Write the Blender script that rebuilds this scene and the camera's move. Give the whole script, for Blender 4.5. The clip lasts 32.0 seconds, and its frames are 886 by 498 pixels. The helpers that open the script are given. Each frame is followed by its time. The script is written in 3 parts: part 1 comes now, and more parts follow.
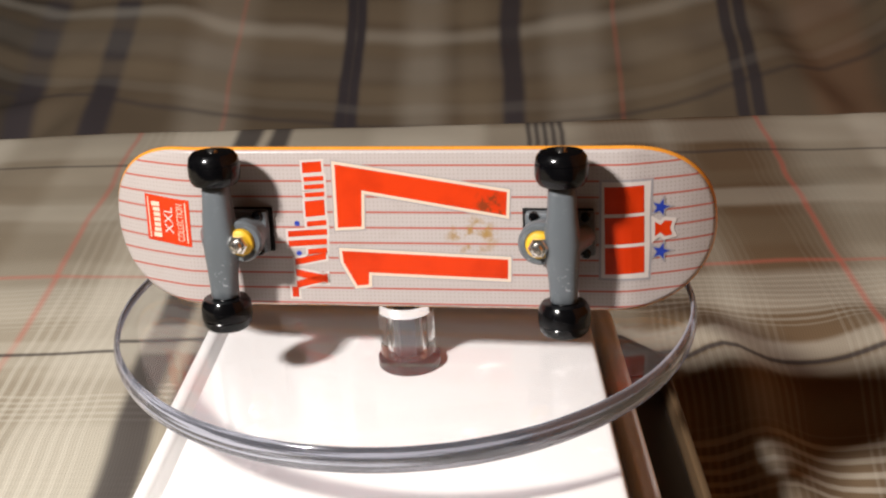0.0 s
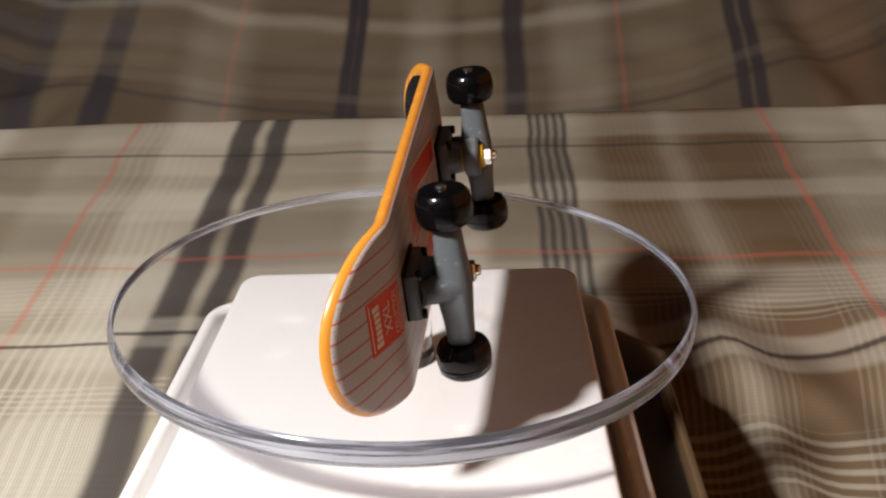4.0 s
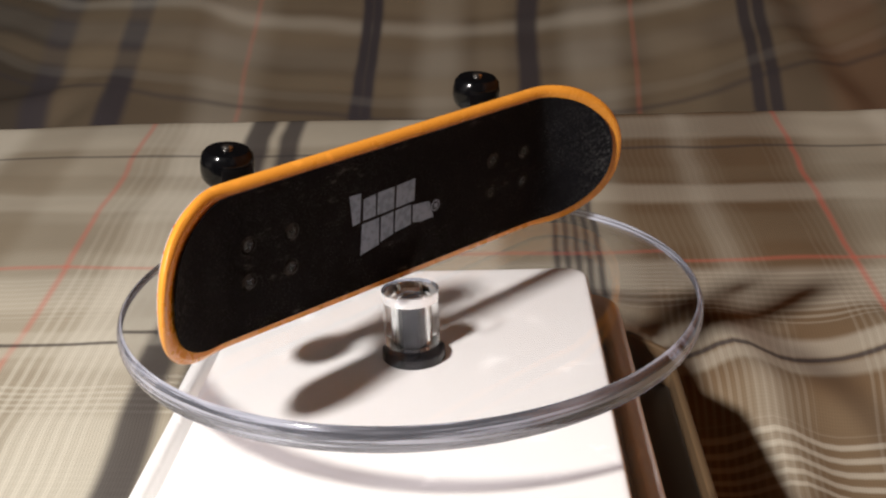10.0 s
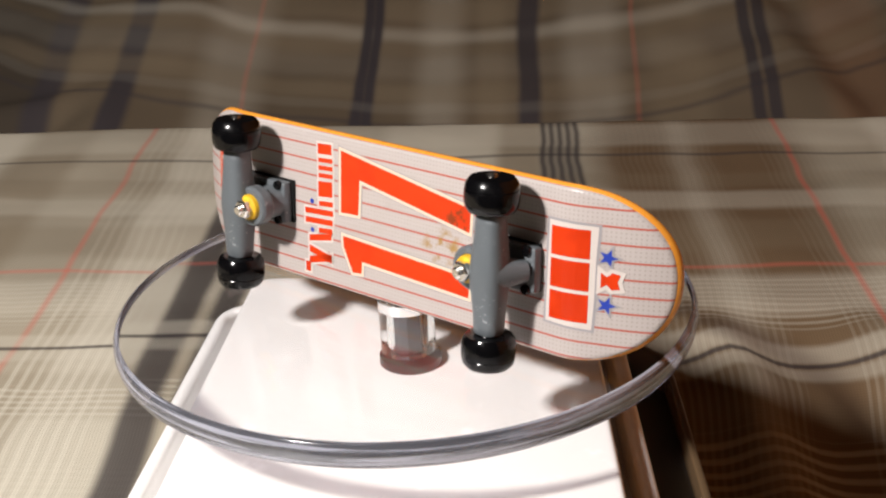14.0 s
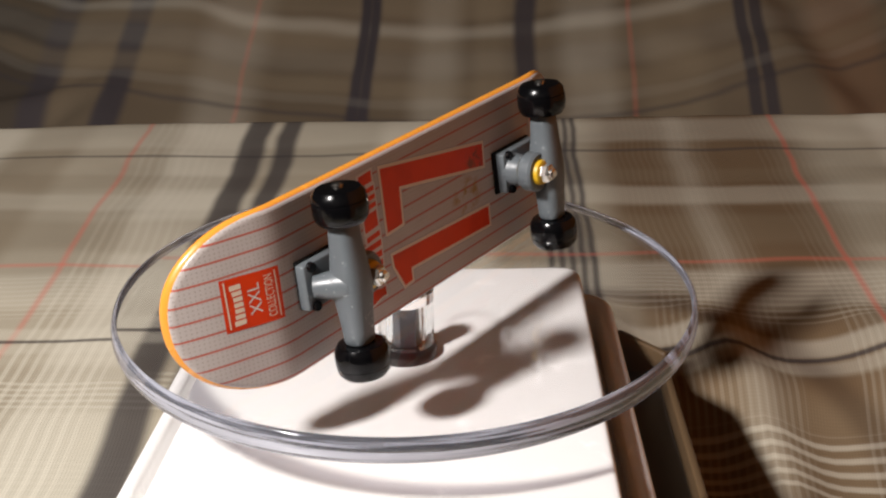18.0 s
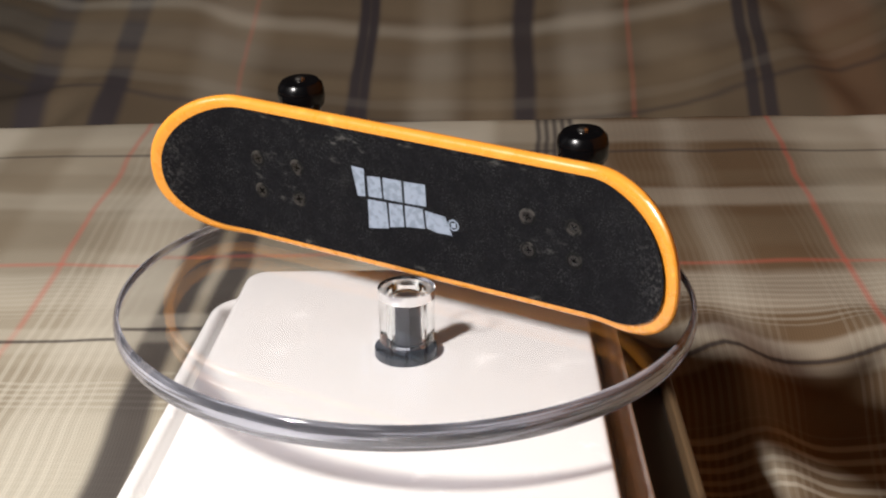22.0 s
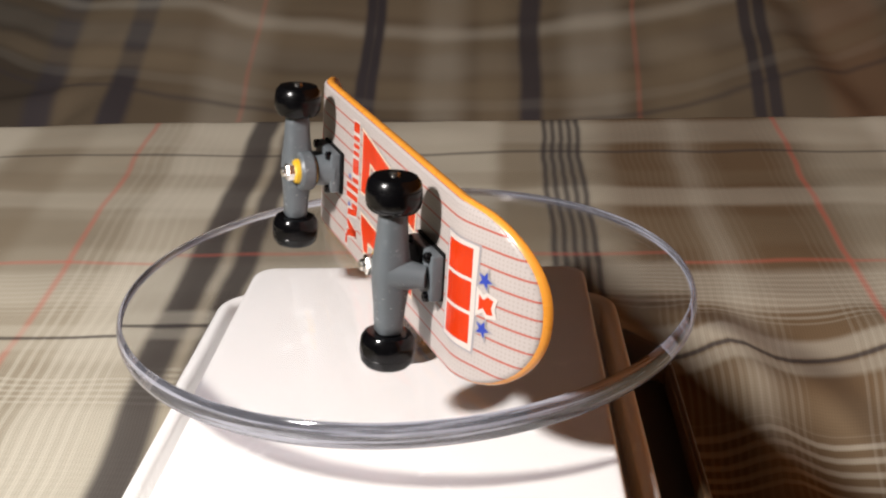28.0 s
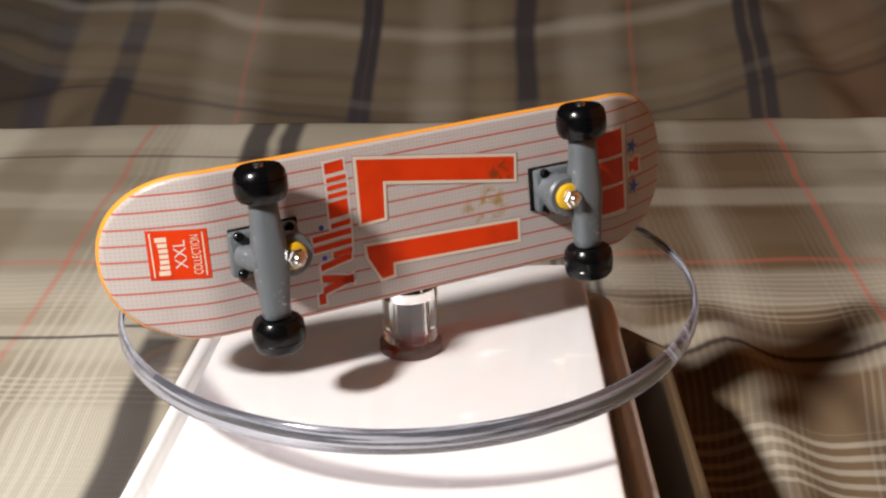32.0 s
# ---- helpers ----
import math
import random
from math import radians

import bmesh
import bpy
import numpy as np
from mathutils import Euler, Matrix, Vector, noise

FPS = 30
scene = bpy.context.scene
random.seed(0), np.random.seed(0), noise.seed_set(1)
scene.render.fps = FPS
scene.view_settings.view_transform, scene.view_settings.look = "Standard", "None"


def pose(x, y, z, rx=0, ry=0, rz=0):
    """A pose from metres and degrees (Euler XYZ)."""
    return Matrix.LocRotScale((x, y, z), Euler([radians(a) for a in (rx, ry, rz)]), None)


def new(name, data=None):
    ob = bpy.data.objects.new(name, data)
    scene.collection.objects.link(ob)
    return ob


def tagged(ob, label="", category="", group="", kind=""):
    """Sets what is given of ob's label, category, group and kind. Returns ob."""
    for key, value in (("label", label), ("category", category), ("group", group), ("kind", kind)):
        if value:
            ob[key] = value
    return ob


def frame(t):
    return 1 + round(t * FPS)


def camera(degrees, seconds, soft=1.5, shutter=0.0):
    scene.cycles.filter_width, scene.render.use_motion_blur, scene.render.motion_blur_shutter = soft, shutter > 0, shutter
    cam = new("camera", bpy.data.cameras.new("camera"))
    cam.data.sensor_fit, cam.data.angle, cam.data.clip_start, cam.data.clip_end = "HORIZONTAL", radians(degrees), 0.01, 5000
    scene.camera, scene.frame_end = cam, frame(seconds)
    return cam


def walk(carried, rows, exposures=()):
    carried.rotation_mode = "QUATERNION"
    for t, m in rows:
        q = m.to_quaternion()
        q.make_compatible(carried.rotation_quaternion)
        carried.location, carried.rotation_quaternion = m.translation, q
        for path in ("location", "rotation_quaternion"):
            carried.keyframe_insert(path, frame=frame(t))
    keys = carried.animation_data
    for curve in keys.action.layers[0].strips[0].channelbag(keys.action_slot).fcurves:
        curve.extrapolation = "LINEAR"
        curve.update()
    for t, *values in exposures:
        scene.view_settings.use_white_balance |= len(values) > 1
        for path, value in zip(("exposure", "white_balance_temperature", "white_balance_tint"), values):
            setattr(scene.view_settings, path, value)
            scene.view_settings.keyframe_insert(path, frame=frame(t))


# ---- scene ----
MM = 0.001

# ---- camera ----
cam = camera(34.22, 32.0, soft=2.2)


def view(x, y, z, down, turn, lean):
    """Pose from millimetres and degrees: pitch down, turn to the right, lean."""
    a, b = radians(down), radians(turn)
    eye = Vector((x, y, z)) * MM
    ahead = Vector((math.sin(b) * math.cos(a), math.cos(b) * math.cos(a), -math.sin(a)))
    right = Vector((math.cos(b), -math.sin(b), 0))
    up = right.cross(ahead)
    c, s = math.cos(radians(lean)), math.sin(radians(lean))
    m = Matrix((right * c + up * s, up * c - right * s, -ahead)).transposed().to_4x4()
    m.translation = eye
    return m


walk(cam, [(r[0], view(*r[1:])) for r in (
    (0, -2.416, -200.441, 117.250, 22.639, 2.337, -2.267),
    (0.5, -2.202, -200.071, 116.981, 22.663, 2.302, -2.284),
    (1, -1.846, -199.493, 116.758, 22.716, 2.224, -2.299),
    (1.5, -1.519, -198.761, 116.613, 22.810, 2.140, -2.303),
    (2, -1.230, -198.138, 116.481, 22.900, 2.079, -2.284),
    (2.5, -0.906, -197.813, 116.439, 22.967, 2.051, -2.270),
    (3, -0.558, -197.776, 116.571, 23.013, 2.043, -2.274),
    (3.5, -0.202, -197.908, 116.780, 23.042, 2.026, -2.276),
    (5.5, -0.378, -198.277, 116.590, 22.903, 2.066, -2.034),
    (6, -0.407, -198.500, 116.639, 22.879, 2.056, -2.074),
    (6.5, -0.413, -198.763, 116.775, 22.862, 2.032, -2.129),
    (7, -0.383, -199.077, 116.908, 22.843, 1.978, -2.159),
    (7.5, -0.399, -199.359, 116.887, 22.808, 1.903, -2.142),
    (8, -0.469, -199.439, 116.728, 22.779, 1.826, -2.106),
    (8.5, -0.493, -199.301, 116.531, 22.782, 1.743, -2.087),
    (9, -0.402, -199.055, 116.443, 22.815, 1.639, -2.101),
    (9.5, -0.190, -198.818, 116.478, 22.855, 1.529, -2.125),
    (10, 0.069, -198.626, 116.442, 22.867, 1.436, -2.117),
    (10.5, 0.235, -198.481, 116.344, 22.841, 1.377, -2.088),
    (11, 0.317, -198.450, 116.276, 22.803, 1.352, -2.065),
    (11.5, 0.453, -198.524, 116.234, 22.763, 1.332, -2.039),
    (12, 0.624, -198.645, 116.256, 22.718, 1.314, -2.013),
    (12.5, 0.663, -198.824, 116.299, 22.671, 1.317, -1.997),
    (13, 0.630, -199.101, 116.378, 22.639, 1.332, -1.974),
    (13.5, 0.658, -199.454, 116.580, 22.630, 1.351, -1.934),
    (14, 0.639, -199.819, 116.704, 22.619, 1.383, -1.893),
    (14.5, 0.615, -200.163, 116.606, 22.594, 1.407, -1.851),
    (16.5, 0.445, -200.477, 115.906, 22.522, 1.484, -1.720),
    (17, 0.636, -200.329, 115.706, 22.560, 1.469, -1.752),
    (17.5, 0.900, -200.123, 115.580, 22.609, 1.458, -1.777),
    (18, 1.086, -199.884, 115.504, 22.654, 1.473, -1.781),
    (18.5, 1.019, -199.587, 115.524, 22.701, 1.509, -1.754),
    (19, 0.830, -199.306, 115.592, 22.740, 1.543, -1.709),
    (19.5, 0.730, -199.169, 115.599, 22.747, 1.570, -1.677),
    (20, 0.722, -199.186, 115.563, 22.736, 1.600, -1.653),
    (20.5, 0.725, -199.333, 115.542, 22.720, 1.629, -1.619),
    (21, 0.682, -199.545, 115.600, 22.702, 1.640, -1.594),
    (21.5, 0.618, -199.805, 115.751, 22.690, 1.634, -1.600),
    (22, 0.632, -200.156, 115.875, 22.670, 1.600, -1.618),
    (22.5, 0.689, -200.533, 115.912, 22.641, 1.538, -1.629),
    (23, 0.664, -200.826, 115.897, 22.622, 1.467, -1.633),
    (23.5, 0.574, -200.927, 115.793, 22.623, 1.388, -1.631),
    (24, 0.518, -200.736, 115.654, 22.642, 1.304, -1.636),
    (24.5, 0.492, -200.392, 115.534, 22.666, 1.235, -1.653),
    (25, 0.440, -200.177, 115.423, 22.676, 1.199, -1.660),
    (25.5, 0.393, -200.128, 115.378, 22.659, 1.175, -1.646),
    (27.5, 0.468, -201.509, 115.476, 22.568, 1.315, -1.514),
    (28, 0.245, -201.758, 115.661, 22.574, 1.402, -1.496),
    (28.5, 0.011, -202.046, 115.775, 22.566, 1.479, -1.485),
    (29, -0.175, -202.344, 115.705, 22.540, 1.538, -1.457),
    (29.5, -0.325, -202.620, 115.628, 22.510, 1.585, -1.428),
    (30, -0.434, -202.866, 115.641, 22.489, 1.608, -1.424),
    (30.5, -0.479, -203.053, 115.615, 22.471, 1.609, -1.437),
    (31, -0.457, -203.087, 115.522, 22.449, 1.606, -1.458),
    (31.5, -0.373, -202.992, 115.342, 22.428, 1.602, -1.476),
    (32, -0.233, -202.883, 115.097, 22.421, 1.594, -1.476),
)], exposures=((0, 0.0), (3.5, 0.0), (9, 0.0), (10, 0.02), (10.5, 0.15), (11, 0.3), (11.5, 0.24), (12, 0.13), (13, 0.02), (16, 0.0), (19, 0.0), (24.5, 0.0), (25.5, 0.06), (26.3, 0.3), (27.2, 0.14), (28, 0.0), (32, 0.0)))

# ---- light ----
world = bpy.data.worlds.new("world")
scene.world = world
world.use_nodes = True
world.node_tree.nodes["Background"].inputs[0].default_value = (0.8, 0.52, 0.3, 1)
world.node_tree.nodes["Background"].inputs[1].default_value = 0.006

lamp_data = bpy.data.lights.new("bedside_lamp", "POINT")
lamp_data.energy = 20.6
lamp_data.color = (1.0, 0.947, 0.922)
lamp_data.shadow_soft_size = 0.024
# clear plastic stays clear for bounced light too
scene.cycles.blur_glossy = 0.0
lamp_data.cycles.use_multiple_importance_sampling = False
bedside_lamp = new("bedside_lamp", lamp_data)
bedside_lamp.location = (-0.272, -0.260, 0.358)


# ---- materials ----
def mat(name, color, rough=0.5, metal=0.0, spec=0.5, coat=0.0):
    m = bpy.data.materials.new(name)
    m.use_nodes = True
    b = m.node_tree.nodes["Principled BSDF"]
    b.inputs["Base Color"].default_value = (*color, 1)
    b.inputs["Roughness"].default_value = rough
    b.inputs["Metallic"].default_value = metal
    b.inputs["Specular IOR Level"].default_value = spec
    b.inputs["Coat Weight"].default_value = coat
    b.inputs["Coat Roughness"].default_value = 0.08
    return m


class Tree:
    """Short hand for building node trees."""

    def __init__(self, m):
        self.t = m.node_tree
        self.b = self.t.nodes.get("Principled BSDF")

    def node(self, kind, **inputs):
        n = self.t.nodes.new(kind)
        for k, v in inputs.items():
            self.put(n.inputs[k.replace("_", " ")], v)
        return n

    def put(self, socket, v):
        if isinstance(v, bpy.types.NodeSocket):
            self.t.links.new(v, socket)
        else:
            socket.default_value = v

    def math(self, op, a, b=0.0, c=0.0, clamp=False):
        n = self.t.nodes.new("ShaderNodeMath")
        n.operation, n.use_clamp = op, clamp
        for s, v in zip(n.inputs, (a, b, c)):
            self.put(s, v)
        return n.outputs[0]

    def mix(self, fac, a, b, blend="MIX"):
        n = self.t.nodes.new("ShaderNodeMix")
        n.data_type, n.blend_type = "RGBA", blend
        self.put(n.inputs[0], fac)
        self.put(n.inputs[6], a)
        self.put(n.inputs[7], b)
        return n.outputs[2]

    def coords(self, which="Object"):
        n = self.t.nodes.new("ShaderNodeTexCoord")
        s = self.t.nodes.new("ShaderNodeSeparateXYZ")
        self.t.links.new(n.outputs[which], s.inputs[0])
        return n.outputs[which], s.outputs[0], s.outputs[1], s.outputs[2]

    def noise(self, vec, scale, detail=3.0, rough=0.5):
        n = self.t.nodes.new("ShaderNodeTexNoise")
        self.put(n.inputs["Vector"], vec)
        self.put(n.inputs["Scale"], scale)
        self.put(n.inputs["Detail"], detail)
        self.put(n.inputs["Roughness"], rough)
        return n.outputs["Fac"]

    def ramp(self, fac, lo, hi, a=0.0, b=1.0):
        n = self.t.nodes.new("ShaderNodeMapRange")
        n.interpolation_type = "SMOOTHSTEP"
        for s, v in zip(n.inputs, (fac, lo, hi, a, b)):
            self.put(s, v)
        return n.outputs[0]

    def bump(self, height, strength=0.3, distance=0.0002):
        n = self.t.nodes.new("ShaderNodeBump")
        self.put(n.inputs["Height"], height)
        self.put(n.inputs["Strength"], strength)
        self.put(n.inputs["Distance"], distance)
        self.put(self.b.inputs["Normal"], n.outputs[0])

    def band(self, u, centre, half, soft):
        """1 within half of centre, falling off over soft."""
        return self.ramp(self.math("ABSOLUTE", self.math("SUBTRACT", u, centre)), half - soft, half + soft, 1.0, 0.0)


def glass(name, color, rough=0.0, ior=1.49):
    m = bpy.data.materials.new(name)
    m.use_nodes = True
    t = m.node_tree
    t.nodes.clear()
    g = t.nodes.new("ShaderNodeBsdfGlass")
    g.inputs["Color"].default_value = (*color, 1)
    g.inputs["Roughness"].default_value = rough
    g.inputs["IOR"].default_value = ior
    o = t.nodes.new("ShaderNodeOutputMaterial")
    t.links.new(g.outputs[0], o.inputs[0])
    return m


ACRYLIC = glass("clear_acrylic", (0.985, 0.986, 0.99), 0.0, 1.38)
ORANGE = mat("orange_plastic", (0.68, 0.272, 0.0326), 0.3, coat=0.3)
GREY = mat("grey_plastic", (0.0925, 0.1051, 0.1134), 0.42)
BLACK = mat("black_plastic", (0.002, 0.002, 0.0024), 0.13, spec=0.27)
STEEL = mat("steel", (0.8432, 0.816, 0.7616), 0.25, 1.0)
YELLOW = mat("yellow_rubber", (0.5712, 0.34, 0.0122), 0.45)
RED = mat("print_red_orange", (0.544, 0.0354, 0.0041), 0.3, spec=0.25)
CREAM = mat("print_cream", (0.58, 0.47, 0.36), 0.35)
SILVER = mat("print_silver", (0.272, 0.2565, 0.2634), 0.35)
BLUE = mat("print_blue", (0.0163, 0.0408, 0.2992), 0.35)
WHITE_INK = mat("print_white", (0.5168, 0.4629, 0.4236), 0.35)
LOGO = mat("print_pale_blue", (0.4896, 0.5848, 0.7072), 0.8, spec=0.2)
t = Tree(LOGO)
vec, _, _, _ = t.coords()
t.put(t.b.inputs["Base Color"], t.mix(t.ramp(t.noise(vec, 900.0, 3.0), 0.42, 0.62), (0.2312, 0.272, 0.34, 1), (0.17, 0.204, 0.2516, 1)))
WHITE = mat("white_plastic", (0.8, 0.785, 0.77), 0.35)
GRIP = mat("grip_foam", (0.004, 0.004, 0.0045), 0.8, spec=0.04)
t = Tree(GRIP)
vec, gx, gy, gz = t.coords()
smudge = t.ramp(t.noise(vec, 130.0, 4.0, 0.6), 0.6, 0.8)
speck = t.math("MULTIPLY", t.ramp(t.noise(vec, 4200.0, 2.0), 0.5, 0.8), t.ramp(t.noise(vec, 260.0, 2.0), 0.35, 0.7, 0.2, 1.0))
col = t.mix(t.math("MULTIPLY", smudge, 0.5), (0.006, 0.0059, 0.007, 1), (0.0207, 0.0207, 0.0196, 1))
col = t.mix(t.math("MULTIPLY", speck, 0.75), col, (0.069, 0.069, 0.069, 1))
for cu, cv, ru, rv, amount in ((23.6, 0.0, 6.0, 5.0, 0.55), (12.0, -7.5, 7.0, 3.0, 0.6), (-24.7, 0.0, 6.0, 5.0, 0.3), (0.0, 10.6, 40.0, 1.0, 0.5), (0.0, -10.6, 40.0, 1.0, 0.5)):
    du = t.math("DIVIDE", t.math("SUBTRACT", t.math("MULTIPLY", gx, 1000.0), cu), ru)
    dv = t.math("DIVIDE", t.math("SUBTRACT", t.math("MULTIPLY", gy, 1000.0), cv), rv)
    near = t.ramp(t.math("ADD", t.math("MULTIPLY", du, du), t.math("MULTIPLY", dv, dv)), 0.1, 1.2, amount, 0.0)
    scrape = t.ramp(t.noise(t.node("ShaderNodeMapping", Vector=vec, Scale=(0.7, 1.6, 1.0)).outputs[0], 420.0 + 30 * cu / 40, 4.0, 0.7), 0.54, 0.72)
    col = t.mix(t.math("MULTIPLY", near, scrape), col, (0.136, 0.1333, 0.1224, 1))
# dust that gathers along the rim at both ends
ends = t.ramp(t.math("ABSOLUTE", t.math("MULTIPLY", gx, 1000.0)), 37.0, 45.0, 0.0, 0.55)
col = t.mix(t.math("MULTIPLY", ends, t.ramp(t.noise(vec, 1500.0, 3.0, 0.7), 0.48, 0.66)), col, (0.09, 0.088, 0.084, 1))
col = t.mix(t.ramp(t.noise(vec, 700.0, 3.0, 0.7), 0.45, 0.7, 0.0, 0.3), col, (0.0155, 0.0153, 0.0175, 1))
t.put(t.b.inputs["Base Color"], col)
t.bump(t.noise(vec, 1600.0, 3.0), 0.5, 0.0001)
DECKWHITE = mat("deck_print", (0.408, 0.3944, 0.3944), 0.3, spec=0.25)
t = Tree(DECKWHITE)
vec, dx, dy, dz = t.coords()
vv = t.math("MULTIPLY", dy, 1000.0)
uu = t.math("MULTIPLY", dx, 1000.0)
row = t.math("SUBTRACT", t.math("FRACT", t.math("DIVIDE", t.math("ADD", vv, 100.6), 2.36)), 0.5)
line = t.ramp(t.math("ABSOLUTE", row), 0.045, 0.075, 1.0, 0.0)
da = t.math("SINE", t.math("MULTIPLY", t.math("ADD", uu, vv), 5.2))
db = t.math("SINE", t.math("MULTIPLY", t.math("SUBTRACT", uu, vv), 5.2))
dots = t.ramp(t.math("MULTIPLY", da, db), 0.45, 0.8)
col = t.mix(t.math("MULTIPLY", dots, 0.28), (0.3876, 0.3468, 0.3237, 1), (0.136, 0.1306, 0.1292, 1))
col = t.mix(t.math("MULTIPLY", line, 0.85), col, (0.3536, 0.0476, 0.0245, 1))
su = t.math("DIVIDE", t.math("SUBTRACT", uu, 10.5), 4.5)
sv = t.math("DIVIDE", t.math("ADD", vv, -0.8), 3.6)
spot = t.ramp(t.math("ADD", t.math("MULTIPLY", su, su), t.math("MULTIPLY", sv, sv)), 0.1, 1.0, 1.0, 0.0)
stain = t.math("MULTIPLY", spot, t.ramp(t.noise(vec, 420.0, 4.0, 0.6), 0.45, 0.62))
col = t.mix(t.math("MULTIPLY", stain, 0.9), col, (0.272, 0.1496, 0.0163, 1))
grime = t.ramp(t.noise(vec, 90.0, 4.0, 0.65), 0.55, 0.8)
col = t.mix(t.math("MULTIPLY", grime, 0.22), col, (0.2312, 0.1904, 0.136, 1))
t.put(t.b.inputs["Base Color"], col)
t.bump(t.math("ADD", t.math("MULTIPLY", dots, 0.6), t.noise(vec, 900.0, 2.0)), 0.4, 0.00008)
t = Tree(RED)
vec, dx, dy, dz = t.coords()
su = t.math("DIVIDE", t.math("SUBTRACT", t.math("MULTIPLY", dx, 1000.0), 13.2), 2.6)
sv = t.math("DIVIDE", t.math("ADD", t.math("MULTIPLY", dy, 1000.0), 3.2), 4.0)
spot = t.ramp(t.math("ADD", t.math("MULTIPLY", su, su), t.math("MULTIPLY", sv, sv)), 0.2, 1.1, 1.0, 0.0)
rub = t.math("MULTIPLY", spot, t.ramp(t.noise(vec, 520.0, 4.0, 0.65), 0.46, 0.6))
tint = t.mix(t.ramp(t.noise(vec, 160.0, 3.0), 0.4, 0.65), (0.544, 0.0354, 0.0041, 1), (0.4488, 0.0272, 0.0034, 1))
t.put(t.b.inputs["Base Color"], t.mix(t.math("MULTIPLY", rub, 0.75), tint, (0.0952, 0.034, 0.0109, 1)))
RUBBER_DARK = mat("black_riser", (0.004, 0.004, 0.004), 0.6, spec=0.15)
for m_, sc, lo in ((GREY, 700.0, 0.32), (ORANGE, 300.0, 0.22), (BLACK, 500.0, 0.1), (WHITE, 120.0, 0.3)):
    t = Tree(m_)
    vec, _, _, _ = t.coords()
    nz = t.noise(vec, sc, 4.0, 0.6)
    c0 = tuple(m_.node_tree.nodes["Principled BSDF"].inputs["Base Color"].default_value)
    t.put(t.b.inputs["Roughness"], t.ramp(nz, 0.3, 0.7, lo, lo + 0.16))
    t.put(t.b.inputs["Base Color"], t.mix(t.ramp(nz, 0.58, 0.75), c0, (*[min(1, c * 1.25 + 0.004) for c in c0[:3]], 1)))
    t.bump(t.noise(vec, sc * 2.2, 2.0), 0.02 if m_ is WHITE else 0.12, 0.00005)
t = Tree(GREY)
vec, _, _, _ = t.coords()
fleck = t.math("MULTIPLY", t.ramp(t.noise(vec, 1500.0, 2.0), 0.64, 0.72), t.ramp(t.noise(vec, 240.0, 2.0), 0.45, 0.6))
old = t.b.inputs["Base Color"].links[0].from_socket
t.put(t.b.inputs["Base Color"], t.mix(t.math("MULTIPLY", fleck, 0.65), old, (0.34, 0.3536, 0.3672, 1)))
# orange made up to bounce warm fill; the dark one keeps other bounce low
BOUNCE_WALL = mat("bounce_wall", (0.58, 0.19, 0.03), 0.9)
DARKWALL = mat("dark_wall_paint", (0.022, 0.015, 0.01), 0.9)


# ---- mesh helpers ----
def part(name, bm, material, parent=None, label="", smooth=True):
    me = bpy.data.meshes.new(name)
    for e in bm.edges:
        e.smooth = len(e.link_faces) != 2 or e.calc_face_angle(0) < radians(32)
    bm.to_mesh(me)
    bm.free()
    for p in me.polygons:
        p.use_smooth = smooth
    me.materials.append(material)
    ob = new(name, me)
    if parent:
        ob.parent = parent
    if label:
        tagged(ob, label=label)
    return ob


def lathe(profile, steps=48, closed=False):
    """A turned body about z from (radius, height) pairs in mm."""
    bm = bmesh.new()
    rings = []
    for r, h in profile:
        if r < 1e-6:
            rings.append([bm.verts.new((0, 0, h * MM))])
        else:
            rings.append([bm.verts.new((r * MM * math.cos(2 * math.pi * k / steps), r * MM * math.sin(2 * math.pi * k / steps), h * MM)) for k in range(steps)])
    pairs = list(zip(rings, rings[1:]))
    if closed:
        pairs.append((rings[-1], rings[0]))
    for a, b in pairs:
        for k in range(steps):
            j = (k + 1) % steps
            if len(a) == 1 and len(b) == 1:
                continue
            if len(a) == 1:
                bm.faces.new((a[0], b[j], b[k]))
            elif len(b) == 1:
                bm.faces.new((a[k], a[j], b[0]))
            else:
                bm.faces.new((a[k], a[j], b[j], b[k]))
    bmesh.ops.recalc_face_normals(bm, faces=bm.faces)
    return bm


def box(x0, x1, y0, y1, z0, z1, bevel=0.0, seg=2):
    bm = bmesh.new()
    bmesh.ops.create_cube(bm, size=1.0)
    for v in bm.verts:
        v.co = Vector((x0 + (v.co.x + 0.5) * (x1 - x0), y0 + (v.co.y + 0.5) * (y1 - y0), z0 + (v.co.z + 0.5) * (z1 - z0))) * MM
    if bevel:
        bmesh.ops.bevel(bm, geom=bm.edges[:], offset=bevel * MM, segments=seg, affect="EDGES", profile=0.5)
    return bm


def moved(bm, m):
    bmesh.ops.transform(bm, matrix=m, verts=bm.verts)
    return bm


# ---- the bed and its cloth ----
SLOPE = math.tan(radians(5))      # the near cloth falls away to the back
CREASE = 234.0                    # where the near cloth ends
RISE = math.tan(radians(13))      # the far cloth rises again
SKEW = 0.105                      # the bed's edge lies a little askew


def step(a, b, x):
    k = min(1.0, max(0.0, (x - a) / (b - a)))
    return k * k * (3 - 2 * k)


